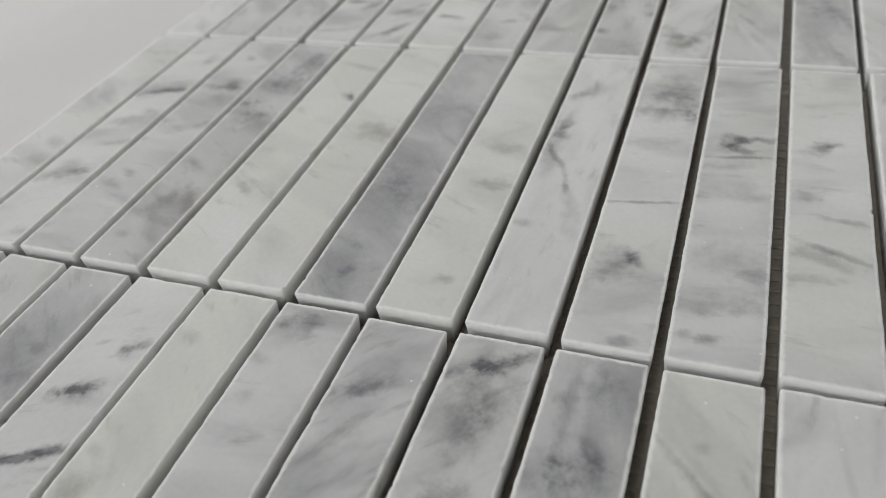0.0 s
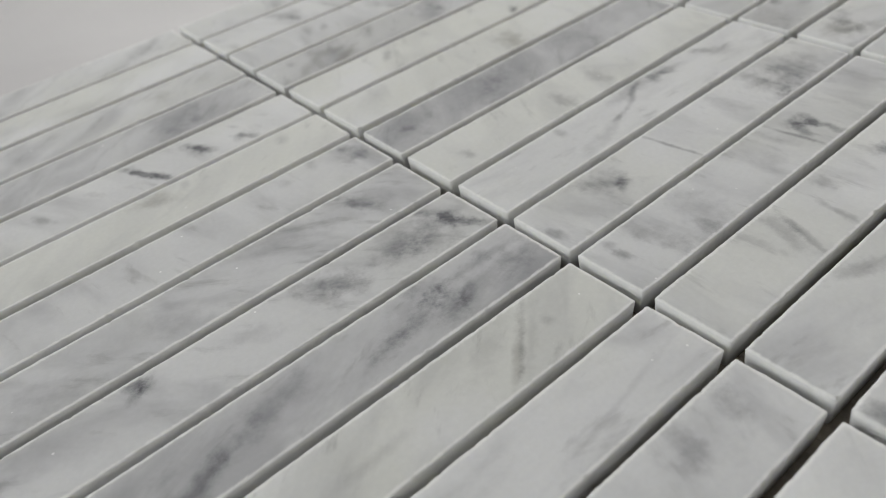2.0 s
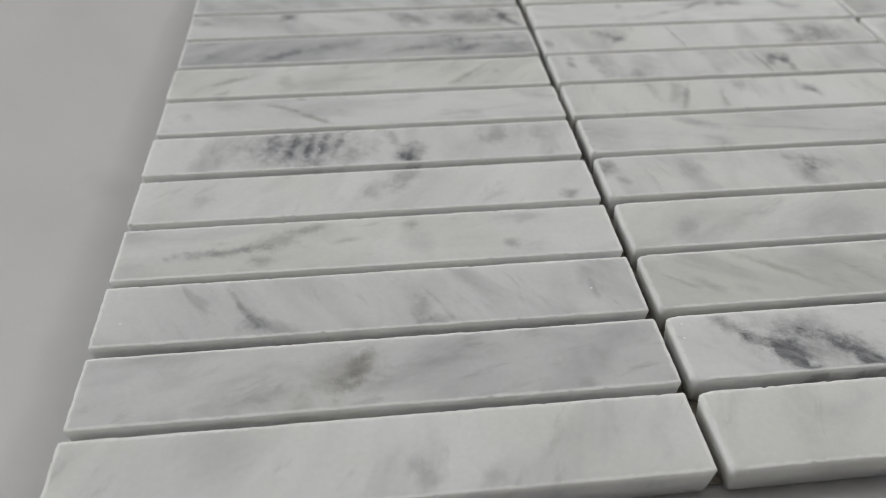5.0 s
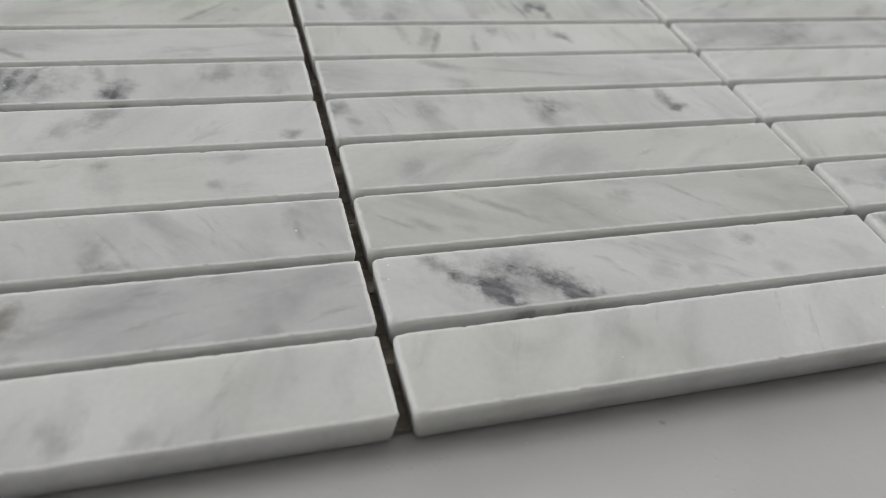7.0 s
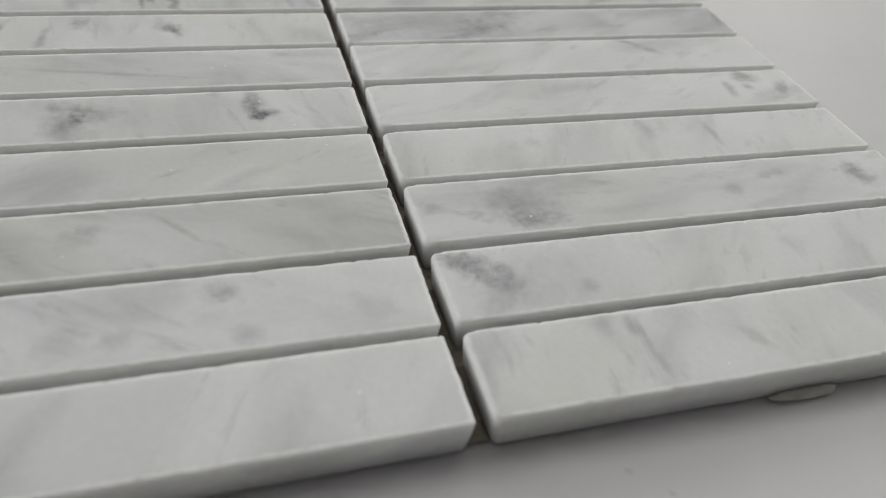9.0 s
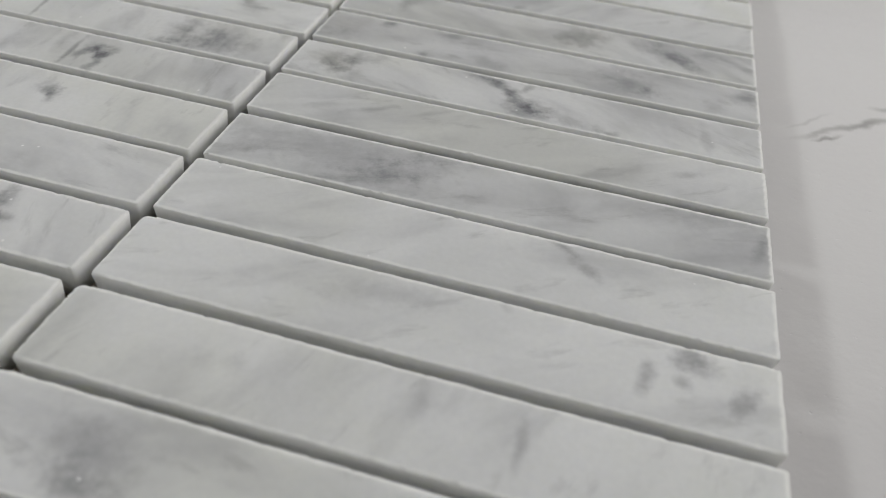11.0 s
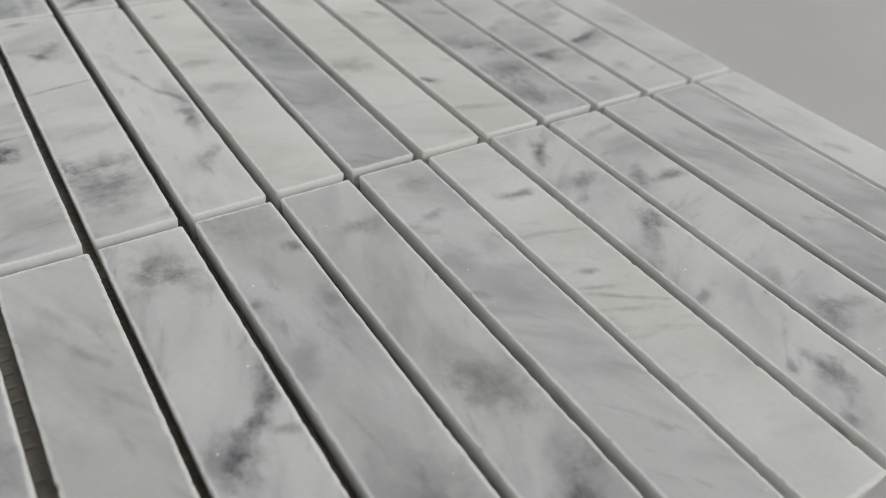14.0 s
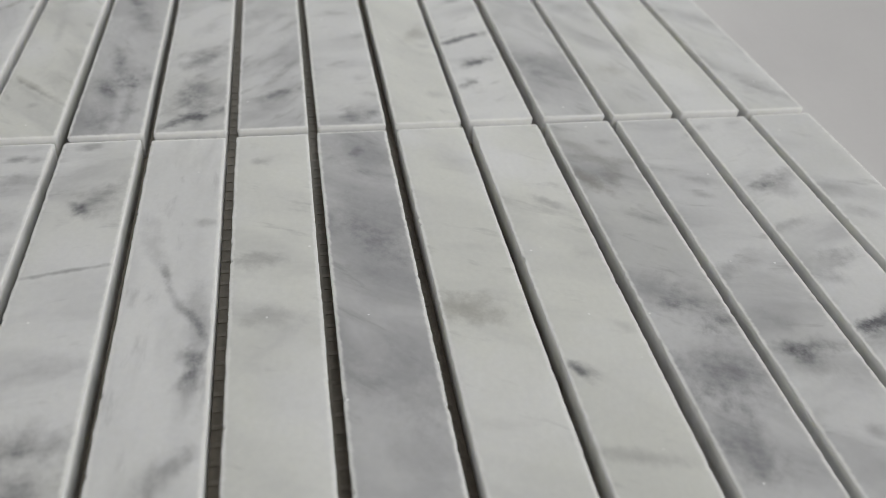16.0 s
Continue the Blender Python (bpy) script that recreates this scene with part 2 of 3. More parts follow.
# ---- the setting ----
FAR, CEIL = 4.2, 2.3
slab("tabletop", -FAR, FAR, -FAR, FAR, -0.03, 0.0, LAMINATE, "white laminate tabletop with faint grey scuffs", "tabletop")
slab("wall_west", -FAR - 0.1, -FAR, -FAR, FAR, -0.03, CEIL, PAINT, "plain off-white painted wall behind the table", "wall")
slab("wall_east", FAR, FAR + 0.1, -FAR, FAR, -0.03, CEIL, PAINT, "plain off-white painted wall behind the table", "wall")
slab("wall_south", -FAR, FAR, -FAR - 0.1, -FAR, -0.03, CEIL, LOW_BOUNCE, "plain unseen wall, greyed to cut bounced light", "wall")
slab("wall_north", -FAR, FAR, FAR, FAR + 0.1, -0.03, CEIL, PAINT, "plain off-white painted wall behind the table", "wall")
slab("ceiling", -FAR, FAR, -FAR, FAR, CEIL, CEIL + 0.1, PAINT, "plain off-white painted ceiling", "ceiling")


# ---- the mosaic sheet ----
def strip_mesh(seed, ease):
    """A cut marble strip: saw-nicked long edges, softly rounded ends and corners, a bottom that is slightly narrower. ease: how far the left end is rubbed round."""
    rng = random.Random(seed)
    hx, hy = LONG / 2, WIDE / 2
    line = []
    for side in range(4):
        along_x = side % 2 == 0
        count = 150 if along_x else 26
        half, cross = (hx, hy) if along_x else (hy, hx)
        back, ahead = ((0.0010 * ease, 0.00045), (0.00045, 0.00045), (0.00045, 0.0010 * ease), (0.0010 * ease, 0.0010 * ease))[side]
        rough, run, drift = (0.000036 if along_x else 0.000032), 0.0, 0.0
        for i in range(count):
            s = -half + back + (2 * half - back - ahead) * i / (count - 1)
            run = 0.55 * run + rng.gauss(0, rough)
            drift = 0.97 * drift + rng.gauss(0, 0.000006)
            nick = run + drift - (abs(rng.gauss(0, 0.00018)) if rng.random() < 0.06 else 0)
            p = (s, -cross + max(-0.0004, min(0.0004, -nick)))
            line.append((p, side, max(-0.0004, min(0.0004, -nick)) + drift))
        for i in range(1, 5):
            a = radians(90 * i / 5)
            line.append(((half - ahead + ahead * math.sin(a), -cross + ahead - ahead * math.cos(a)), side, 0.0))
    outline = []
    for (x, y), side, chip in line:
        a = side * math.pi / 2
        outline.append((x * math.cos(a) - y * math.sin(a), x * math.sin(a) + y * math.cos(a), chip * math.sin(a), -chip * math.cos(a)))
    rings = ((0.00062, 0.0), (0.00030, -0.00006), (0.00010, -0.00024), (0.0, -0.0006), (0.00016, -0.0030), (0.00045, BASE - TOP))
    count = len(outline)
    verts, faces = [], []
    for inset, z in rings:
        # chips bite into the upper edge and fade out down the sawn side
        heal = 0.0 if z > -0.0005 else 0.5 if z > -0.001 else 0.9
        for x, y, back_x, back_y in outline:
            x, y = x + heal * back_x, y + heal * back_y
            end = ease if x < 0.002 - hx else 0.45 if x > hx - 0.002 else 0.36
            k = inset * (end if z > -0.001 else 1.0)
            verts.append((x - math.copysign(min(k * 1.3, abs(x)), x) * (abs(x) > hx - 0.0025), y - math.copysign(min(k, abs(y)), y) * (abs(y) > hy - 0.0016),
                          z * (end if z > -0.001 else 1.0)))
    for r in range(len(rings) - 1):
        for i in range(count):
            j = (i + 1) % count
            faces.append((r * count + i, (r + 1) * count + i, (r + 1) * count + j, r * count + j))
    side, first = len(faces), (0, 154, 184, 338)
    for base, flip in ((0, False), ((len(rings) - 1) * count, True)):
        caps = [(i, i + 1, first[2] + 148 - i, first[2] + 149 - i) for i in range(149)]
        caps += [tuple(range(149, first[2] + 1)), tuple(range(first[2] + 149, count)) + (0,)]
        faces += [tuple(base + v for v in (reversed(f) if flip else f)) for f in caps]
    me = bpy.data.meshes.new("marble_strip")
    me.from_pydata(verts, [], faces)
    me.polygons.foreach_set("use_smooth", [i < side for i in range(len(faces))])
    me.update()
    return me


sheet = tagged(new("mosaic_sheet"), "white and grey marble strip mosaic sheet lying on a tabletop", "mosaic tile")
EASED = [strip_mesh(50 + i, 1.0) for i in range(5)]
CRISP = [strip_mesh(70 + i, 0.5) for i in range(7)]
jitter = random.Random(4)


def strip(col, row, warm=0.3, tone=0.2, slant=20.0, *veins):
    """One strip of the sheet with its own stone."""
    number = row * COLS + col
    shapes = EASED if row < 5 and col else CRISP
    me = shapes[(number * 5 + row) % len(shapes)]
    if not me.materials:
        me.materials.append(None)
    ob = new("marble_strip", me)
    ob.parent = sheet
    x, y = col * PITCH_X + 0.0978 / 2, row * PITCH_Y + 0.0146 / 2
    if col == 2 and row < 8:  # this end of the column sits slightly off the grid
        x, y = x + 0.0003, y + 0.0003
    ob.matrix_basis = pose(x + jitter.gauss(0, 0.00015), y + jitter.gauss(0, 0.0001), TOP + jitter.gauss(0, 0.00006),
                           jitter.gauss(0, 0.25), jitter.gauss(0, 0.05), jitter.gauss(0, 0.07))
    slot = ob.material_slots[0]
    slot.link = "OBJECT"
    slot.material = marble("marble", number + 1, warm, tone, slant, veins)
    return ob


def backing():
    """The fibre net under the strips."""
    x0, x1, y0, y1 = 0.002, 2 * PITCH_X + LONG - 0.002, 0.002, 17 * PITCH_Y + WIDE - 0.002
    # added dark sheet: the shade on the joint floors is in its colour
    bm = bmesh.new()
    box(bm, x0, x1, y0, y1, 0.00003, 0.00068)
    part("joint_shade_sheet", bm, JOINT_SHADE, sheet, "dark brown sheet added under the strips as joint shade")
    bm = bmesh.new()
    x = x0
    while x < x1:
        box(bm, x - 0.0004, x + 0.0004, y0, y1, 0.0004, 0.00080)
        x += 0.0031
    y = y0
    while y < y1:
        box(bm, x0, x1, y - 0.0004, y + 0.0004, 0.0004, 0.00083)
        y += 0.0031
    return tagged(part("net_backing", bm, FIBRE, sheet, "brown-grey glass fibre net glued under the strips"), kind="stuff")


backing()


def glue_bead(x, y, z, length):
    """A lump of glue squeezed out under a strip."""
    bm = bmesh.new()
    bmesh.ops.create_icosphere(bm, subdivisions=3, radius=1.0)
    for v in bm.verts:
        k = 1 + 0.25 * noise.noise(v.co * 1.7)
        v.co = Vector((v.co.x * length / 2 * k, v.co.y * 0.0010 * k, v.co.z * 0.0009 * k))
    for f in bm.faces:
        f.smooth = True
    ob = part("glue_bead", bm, GLUE, sheet, "pale hardened glue bead squeezed out at the edge")
    ob.location = (x, y, z)


glue_bead(0.2494, 0.0002, 0.0010, 0.012)


# ---- the strips, column by column: warmth, greyness, slant of the clouds, then the marks ----
strip(0, 0, 0.6, 0.08, 60,
      (5.7, -3.8, 4.9, 4, -67, 0.4, 0),
      (15.6, -5.8, 4.7, 4, -109, 0.3, 0))
strip(0, 1, 0.4, 0.5, 14,
      (-5.2, 0.2, 10.7, 7, 30, 0.35, 1),
      (-4.1, 0.5, 10.5, 3, -115, 0.45, 1),
      (-20.1, -4.5, 27.1, 3, 8, 0.25, 0),
      (6.7, 0.8, 19.6, 2, 7, 0.25, 0),
      (-12.9, -6.8, 4.2, 3, 7, 0.3, 1),
      (33.7, -5.8, 2.7, 2, 4, 0.3, 0))
strip(0, 2, 0.3, 0.42, -55,
      (-24.5, 1.3, 10.5, 1, -59, 0.4, 0),
      (-17.6, -5.6, 10.4, 2.5, -31, 0.4, 0),
      (-21.3, -4.6, 4.6, 4, -58, 0.5, 0),
      (8.6, -2.8, 7.4, 3, -75, 0.45, 0),
      (11.2, -6.5, 5.8, 3, -22, 0.5, 0),
      (40.2, 2.8, 3.2, 3, -52, 0.25, 0),
      (19.9, -0.5, 13.9, 2, -59, 0.15, 0),
      (40.5, -1, 5.2, 1, -89, 0.3, 0))
strip(0, 3, 0.6, 0.12, 7,
      (-28.5, -0.7, 15.7, 2.5, 6, 0.6, 0),
      (-17.8, 2, 10.7, 4, 27, 0.5, 0),
      (-21.1, -4.7, 4.4, 3, -4, 0.6, 0),
      (-11.7, 5, 6, 2, 13, 0.4, 0),
      (-4.8, 0.6, 5.7, 1.5, 12, 0.3, 0),
      (8.1, 4.4, 4.2, 2, 8, 0.35, 0),
      (8.8, -1.1, 10.2, 5, -80, 0.25, 0),
      (31.1, 5, 10.7, 3, -8, 0.35, 0),
      (28.2, -2.9, 3.1, 3, -27, 0.5, 0),
      (-39.5, -2.1, 2.2, 1, -34, 0.3, 0))
strip(0, 4, 0.45, 0.12, 50,
      (-34.5, 0.1, 5.8, 3, -123, 0.35, 0),
      (7.9, 4.5, 8.5, 5, -125, 0.6, 0),
      (1.9, -0.1, 10.1, 4, -150, 0.4, 0),
      (42.6, -5.4, 4.2, 2.5, -120, 0.6, 0))
strip(0, 5, 0.1, 0.3, 77,
      (-21.2, 1.9, 15.3, 3, -98, 0.5, 0),
      (-16.6, 1.5, 16, 2.4, -97, 0.5, 0),
      (-12.8, 1, 15.8, 1.8, -98, 0.5, 0),
      (-10, 0.2, 16.6, 1.8, -101, 0.55, 0),
      (-6, 2.6, 14.3, 1.5, -108, 0.45, 0),
      (-3.8, 7.2, 2, 1.6, -37, 0.95, 0),
      (-13.3, 0.7, 24, 12, -3, 0.72, 0),
      (6.4, 2.7, 11.3, 3, -72, 0.5, 0),
      (10.4, -4.2, 9.7, 4.5, -97, 0.95, 0),
      (8.9, -5.9, 6.4, 3, -31, 0.6, 0),
      (31.2, 2.6, 8.6, 3, -111, 0.4, 0),
      (41.2, 3, 8, 3, -109, 0.35, 0),
      (37, 3, 18.6, 8, 7, 0.2, 0),
      (-36.6, 0, 10.6, 2, -93, 0.2, 0),
      (-29.4, 1, 7.5, 2, -98, 0.15, 0))
strip(0, 6, 0.2, 0.35, -8,
      (-20.6, 2.7, 11.9, 1.2, -22, 0.35, 1),
      (-11.4, -3.5, 11.3, 1.5, -38, 0.45, 1),
      (-15.7, 6.4, 2.6, 1.5, -4, 0.5, 0),
      (-43, -0.5, 3.6, 3, -28, 0.3, 0),
      (30.8, -2.2, 28.1, 1, 8, 0.15, 0))
strip(0, 7, 0.8, 0.3, 38,
      (-32.7, 0.9, 11, 2, 23, 0.4, 1),
      (-19, -1.2, 6.8, 3, -77, 0.35, 0),
      (-2, -0.9, 14, 2, 3, 0.2, 0),
      (27.3, -1.3, 12.9, 1.5, 44, 0.3, 1),
      (-35.6, -7.3, 8.1, 2, 58, 0.25, 0),
      (30.2, 0.6, 16.9, 1, 45, 0.3, 0),
      (30.5, -1.2, 21.3, 2, -138, 0.2, 0),
      (35.9, 0.2, 3.3, 2, -85, 0.3, 0),
      (25.3, 3.6, 16.3, 5, -143, 0.25, 0))
strip(0, 8, 0.15, 0.72, 18,
      (-21.7, -2.4, 18.6, 3, 19, 0.55, 0),
      (-7.5, 1.4, 18.5, 4, 18, 0.5, 0),
      (-39.7, -4.6, 15.6, 5, 1, 0.35, 0),
      (-25.4, 1.8, 5.5, 3, 25, 0.4, 0),
      (19.4, -0.2, 20.5, 3, 16, 0.5, 0),
      (34.7, -1.7, 28.9, 5, 0, 0.4, 0),
      (37.3, 3, 18.9, 2, 0, 0.4, 0),
      (26.3, -3.1, 7.3, 4, 54, 0.5, 0),
      (18.3, 1.8, 20.5, 4, 35, 0.35, 0),
      (43.1, -3.9, 10.5, 6, -94, 0.35, 0),
      (39.7, 4.4, 3.1, 3, -96, 0.4, 0),
      (26.5, 4.9, 6, 6, -119, 0.4, 0),
      (30.4, -2.2, 5.2, 2, -146, 0.4, 0),
      (-23.5, -4.5, 17.4, 3, 32, 0.4, 0),
      (-40.6, -1.1, 7.6, 4, 48, 0.35, 0))
strip(0, 9, 0.3, 0.5, -39,
      (-20.2, 5.2, 4.7, 3.5, -45, 0.95, 0),
      (-20.6, 4.1, 5.9, 2, 29, 0.5, 0),
      (-44.5, 1.5, 3.9, 2, 5, 0.4, 0),
      (-2, 1.4, 10.4, 4, -29, 0.25, 0),
      (15.1, 1.9, 13.1, 6, -28, 0.4, 0),
      (34.8, 0.8, 21.6, 5, 1, 0.45, 0),
      (31.7, 3.1, 16.4, 8, 60, 0.35, 0),
      (43.1, 0.9, 15.3, 2.5, 116, 0.55, 0),
      (12.7, 0.9, 10.3, 4, 98, 0.4, 0),
      (44.5, -3.5, 11.5, 3, -53, 0.6, 0),
      (41.4, 3.1, 7.3, 3, -61, 0.35, 0),
      (37.2, -7.7, 5.7, 5, -57, 0.25, 0),
      (17.9, -0.3, 8.4, 5, -64, 0.4, 0),
      (36.8, -3, 9.7, 6, -13, 0.45, 0))
strip(0, 10, 0.2, 0.6, -41,
      (34.1, 2.5, 9.6, 3, 105, 0.3, 0),
      (35.4, -0.3, 14.6, 3, -64, 0.4, 0),
      (-32.9, -3.8, 14.9, 8, -20, 0.3, 0),
      (-8, -4.6, 13.6, 6, -50, 0.3, 0),
      (34.6, 2.9, 12.5, 4, -35, 0.35, 0),
      (17.3, 4.5, 15.9, 6, -17, 0.3, 0))
strip(0, 11, 0.2, 0.5, -79,
      (42.9, 4.4, 10.3, 5, 105, 0.25, 0),
      (44.2, 4.8, 3.6, 2.5, -117, 0.5, 0),
      (45.7, 1.2, 6.3, 3, -111, 0.4, 0),
      (35.7, 5.8, 4.7, 2, -117, 0.35, 0),
      (28, 3.4, 4.2, 3, -122, 0.3, 0),
      (46, -1, 9.3, 4, -44, 0.3, 0))
strip(0, 12, 0.75, 0.1, 30,
      (36.7, 4.1, 5.2, 3, -123, 0.3, 0),
      (11.8, 4.5, 4, 2, -123, 0.25, 0),
      (5.3, 4.5, 6.1, 5, -124, 0.25, 1),
      (5.1, 2.6, 11.7, 4, -27, 0.2, 1))
strip(0, 13, 0.45, 0.3, -67,
      (6.6, 2.2, 8.6, 2, 103, 0.5, 0),
      (19.4, 0.1, 10.6, 3, 99, 0.4, 0),
      (30.4, -3.5, 5.1, 4, 75, 0.3, 0),
      (31.4, -3.5, 5.2, 2, -44, 0.55, 0),
      (32.1, 2.6, 2.8, 1, -62, 0.3, 0),
      (21.5, 0.2, 8.1, 2, -69, 0.75, 0),
      (8.5, -1.9, 10.2, 2.5, -61, 0.7, 0),
      (-15.9, 0.2, 6, 2, -67, 0.5, 0),
      (8.1, -1.4, 18.7, 1.8, -64, 0.6, 0),
      (21.5, -0.6, 6.5, 2.5, -68, 0.6, 0),
      (33.4, -6.2, 5.2, 2, -62, 0.4, 0))
strip(0, 14, 0.2, 0.7, 40,
      (26.2, -0.4, 18.4, 9, 33, 0.35, 0),
      (27.8, -3, 4.3, 3, -102, 0.35, 0),
      (20.7, -6.6, 10.1, 6, -111, 0.3, 0))
strip(0, 15, 0.5, 0.45, 30,
      (26.8, 0.1, 6.5, 5, 77, 0.3, 1))
strip(0, 16, 0.7, 0.15, 30)
strip(0, 17, 0.45, 0.4, 40,
      (36.7, 0.7, 13.8, 6, 41, 0.4, 0))
strip(1, 0, 0.7, 0.12, 60,
      (-11.1, -0.5, 6.4, 4, -78, 0.15, 1))
strip(1, 1, 0.2, 0.2, -32,
      (-38.5, 4.2, 6.3, 3, -35, 0.75, 0),
      (-34.5, 0.5, 7.5, 3, -40, 0.6, 0),
      (-31.3, -4, 6.3, 4, -58, 0.95, 0),
      (-29.6, -3.1, 10, 7, -57, 0.55, 0),
      (-27.8, -7.1, 6, 2, -29, 0.85, 0),
      (-18.1, -4.4, 14.7, 4, -42, 0.65, 0),
      (-17.3, -4.2, 8.3, 5, -49, 0.5, 0),
      (-24.3, 3.2, 10.7, 6, 7, 0.4, 0),
      (-24.4, -3.4, 26, 9, -24, 0.5, 0),
      (0.8, -2.7, 6.1, 6, -25, 0.3, 0),
      (7.5, -2.7, 3.9, 3, 31, 0.3, 0),
      (20.3, 4, 5.6, 3, -32, 0.6, 0),
      (40.1, -2.7, 6, 5, -38, 0.25, 0),
      (23.5, -4.7, 3.5, 3, -72, 0.35, 0))
strip(1, 2, 0.85, 0.42, -30,
      (-22.9, 1.2, 17.8, 1.5, -35, 0.3, 1),
      (1, 0.9, 5.7, 3, 7, 0.3, 0),
      (3.5, 3, 4.5, 2, -5, 0.25, 0),
      (-37.8, -2, 5.7, 2, -45, 0.25, 0),
      (-30.3, -4, 5.5, 2, -25, 0.2, 0),
      (15.3, 1.6, 8.5, 1, -46, 0.25, 1))
strip(1, 3, 0.6, 0.25, 28,
      (-35.5, -1.3, 6.8, 3, -93, 0.25, 0),
      (-36.6, -2.8, 6.4, 3, 70, 0.25, 0),
      (-4.2, -1.2, 17, 8, 5, 0.15, 0))
strip(1, 4, 0.4, 0.3, -71,
      (-47.4, 3.4, 7.6, 4, -92, 0.5, 0),
      (-44.3, -2.2, 3.3, 2, -35, 0.35, 0),
      (-27.6, 1.1, 4.9, 4, -61, 0.35, 0),
      (-2.7, -2.8, 11.8, 6, -66, 0.45, 0),
      (-1.4, 0.2, 6.9, 3, -101, 0.4, 0),
      (2.4, 1.6, 6.9, 5, -20, 0.45, 0),
      (-1.8, 3.5, 8.6, 3, -23, 0.4, 0),
      (29.6, 1.0, 9.3, 3.4, -82, 0.95, 0),
      (31.4, -1.6, 6, 2.8, 8, 0.8, 0),
      (22.4, 6.6, 2.6, 2, -23, 0.35, 0),
      (-26.4, 4.7, 6.3, 5, -18, 0.25, 0),
      (-47.9, 4.2, 7.3, 4, -37, 0.45, 0))
strip(1, 5, 0.4, 0.35, -12,
      (-20.2, 3.9, 12.2, 3, -25, 0.5, 0),
      (-17.2, -7, 5.5, 3, -2, 0.4, 0),
      (-17.8, -3.7, 7.6, 3, -6, 0.35, 0),
      (3.4, -0.9, 33.2, 1, -10, 0.25, 0),
      (36.7, 4.6, 4.9, 3, 1, 0.25, 0))
strip(1, 6, 0.5, 0.2, 88,
      (-20.4, 0.5, 12.3, 3, -103, 0.45, 0),
      (16.1, 0.5, 6.6, 3, -41, 0.35, 0),
      (14.5, 0.3, 4.3, 3, -17, 0.45, 0),
      (17, -0.8, 5.3, 2.5, -84, 0.5, 0),
      (-2.2, 3.9, 4.5, 3, -95, 0.5, 0),
      (-8.7, -2.9, 8.5, 1.5, -98, 0.45, 0),
      (-18.5, -1.9, 13, 1.5, -110, 0.55, 0),
      (-26.1, 5.3, 14.7, 2, -80, 0.3, 0))
strip(1, 7, 0.4, 0.45, -83,
      (6.1, 2.2, 12.9, 3, 106, 0.3, 0),
      (14, 1.5, 6.5, 3, -51, 0.6, 0),
      (12.6, 0.2, 7.8, 2, 58, 0.7, 0),
      (16.5, -1.8, 10.3, 2.2, -92, 0.8, 0),
      (9.4, -0.7, 12.4, 1, -84, 0.6, 0),
      (-34.9, -0.3, 15.3, 4, -80, 0.5, 0),
      (-24, -1.6, 13.8, 8, -108, 0.4, 0),
      (-26.6, -4.8, 5.3, 4, -48, 0.4, 0),
      (-43.5, 1.3, 3.8, 2, -77, 0.6, 0),
      (-43, 5.1, 3, 2, -77, 0.4, 0),
      (-0.7, -1.7, 4.4, 3, -71, 0.25, 0))
strip(1, 8, 0.35, 0.32, -86,
      (34.2, -2.1, 18, 8, 8, 0.35, 0),
      (20.8, -7.3, 9.7, 3, 18, 0.4, 0),
      (48.5, -6.2, 11.2, 3, -99, 0.3, 0),
      (26.4, -0.6, 19.5, 8, 103, 0.25, 0),
      (32.5, 1.1, 7.7, 3, 101, 0.3, 0),
      (-28.5, 1.9, 10.3, 7, -66, 0.45, 0),
      (-28.7, 2.3, 13.5, 3, -37, 0.3, 0),
      (-26.1, -0.8, 6.3, 2, -145, 0.4, 0),
      (-9.2, -0.9, 16.1, 0.9, -80, 0.6, 0),
      (-47.1, -1.9, 5.8, 2, -75, 0.5, 0),
      (33.5, 1.2, 25.8, 12, -99, 0.35, 0),
      (25.1, 1.2, 18, 5, -91, 0.3, 0),
      (12, 0.6, 11.3, 3, -74, 0.25, 0))
strip(1, 9, 0.2, 0.25, -2,
      (14.8, 5, 7.2, 2, -15, 0.4, 0),
      (5.3, 5.4, 18.2, 3, 5, 0.4, 0),
      (32.1, 2.5, 11.2, 3, -31, 0.3, 0),
      (-16, -3.6, 15.7, 3, 15, 0.3, 0),
      (-7.1, -0.8, 5.3, 1.4, 16, 0.5, 0),
      (2.4, 3.4, 14.6, 1.5, 29, 0.5, 0),
      (11.8, 4.8, 4.8, 3, 57, 0.5, 0),
      (15, 4.3, 5.5, 1.2, 140, 0.5, 0),
      (18.9, 4.3, 9.3, 2, -12, 0.25, 0),
      (31.7, 2.1, 9.6, 3, -47, 0.35, 0),
      (-20.6, 4.9, 4.3, 2, 75, 0.35, 0))
strip(1, 10, 0.7, 0.1, 70,
      (-9.2, -2.1, 7.3, 3.5, 95, 0.55, 0),
      (-39.3, -2.3, 3.6, 2, 95, 0.4, 0),
      (4.7, -1.1, 10.5, 4, 75, 0.35, 0))
strip(1, 11, 0, 0.82, 49,
      (-38.9, 2.1, 19.4, 8, 46, 0.4, 0),
      (-16.3, 1.8, 22.6, 9, 49, 0.45, 0),
      (-12, 0.4, 14.2, 6, 42, 0.4, 0),
      (-3.7, 0, 12.9, 4, 80, 0.3, 0),
      (20.3, 1.5, 17.1, 10, 66, 0.4, 0),
      (33, 3.9, 12.6, 8, 68, 0.3, 0),
      (-40.5, 0.4, 4, 2, -34, 0.4, 0),
      (-32.7, -3.1, 17.4, 6, -138, 0.25, 0))
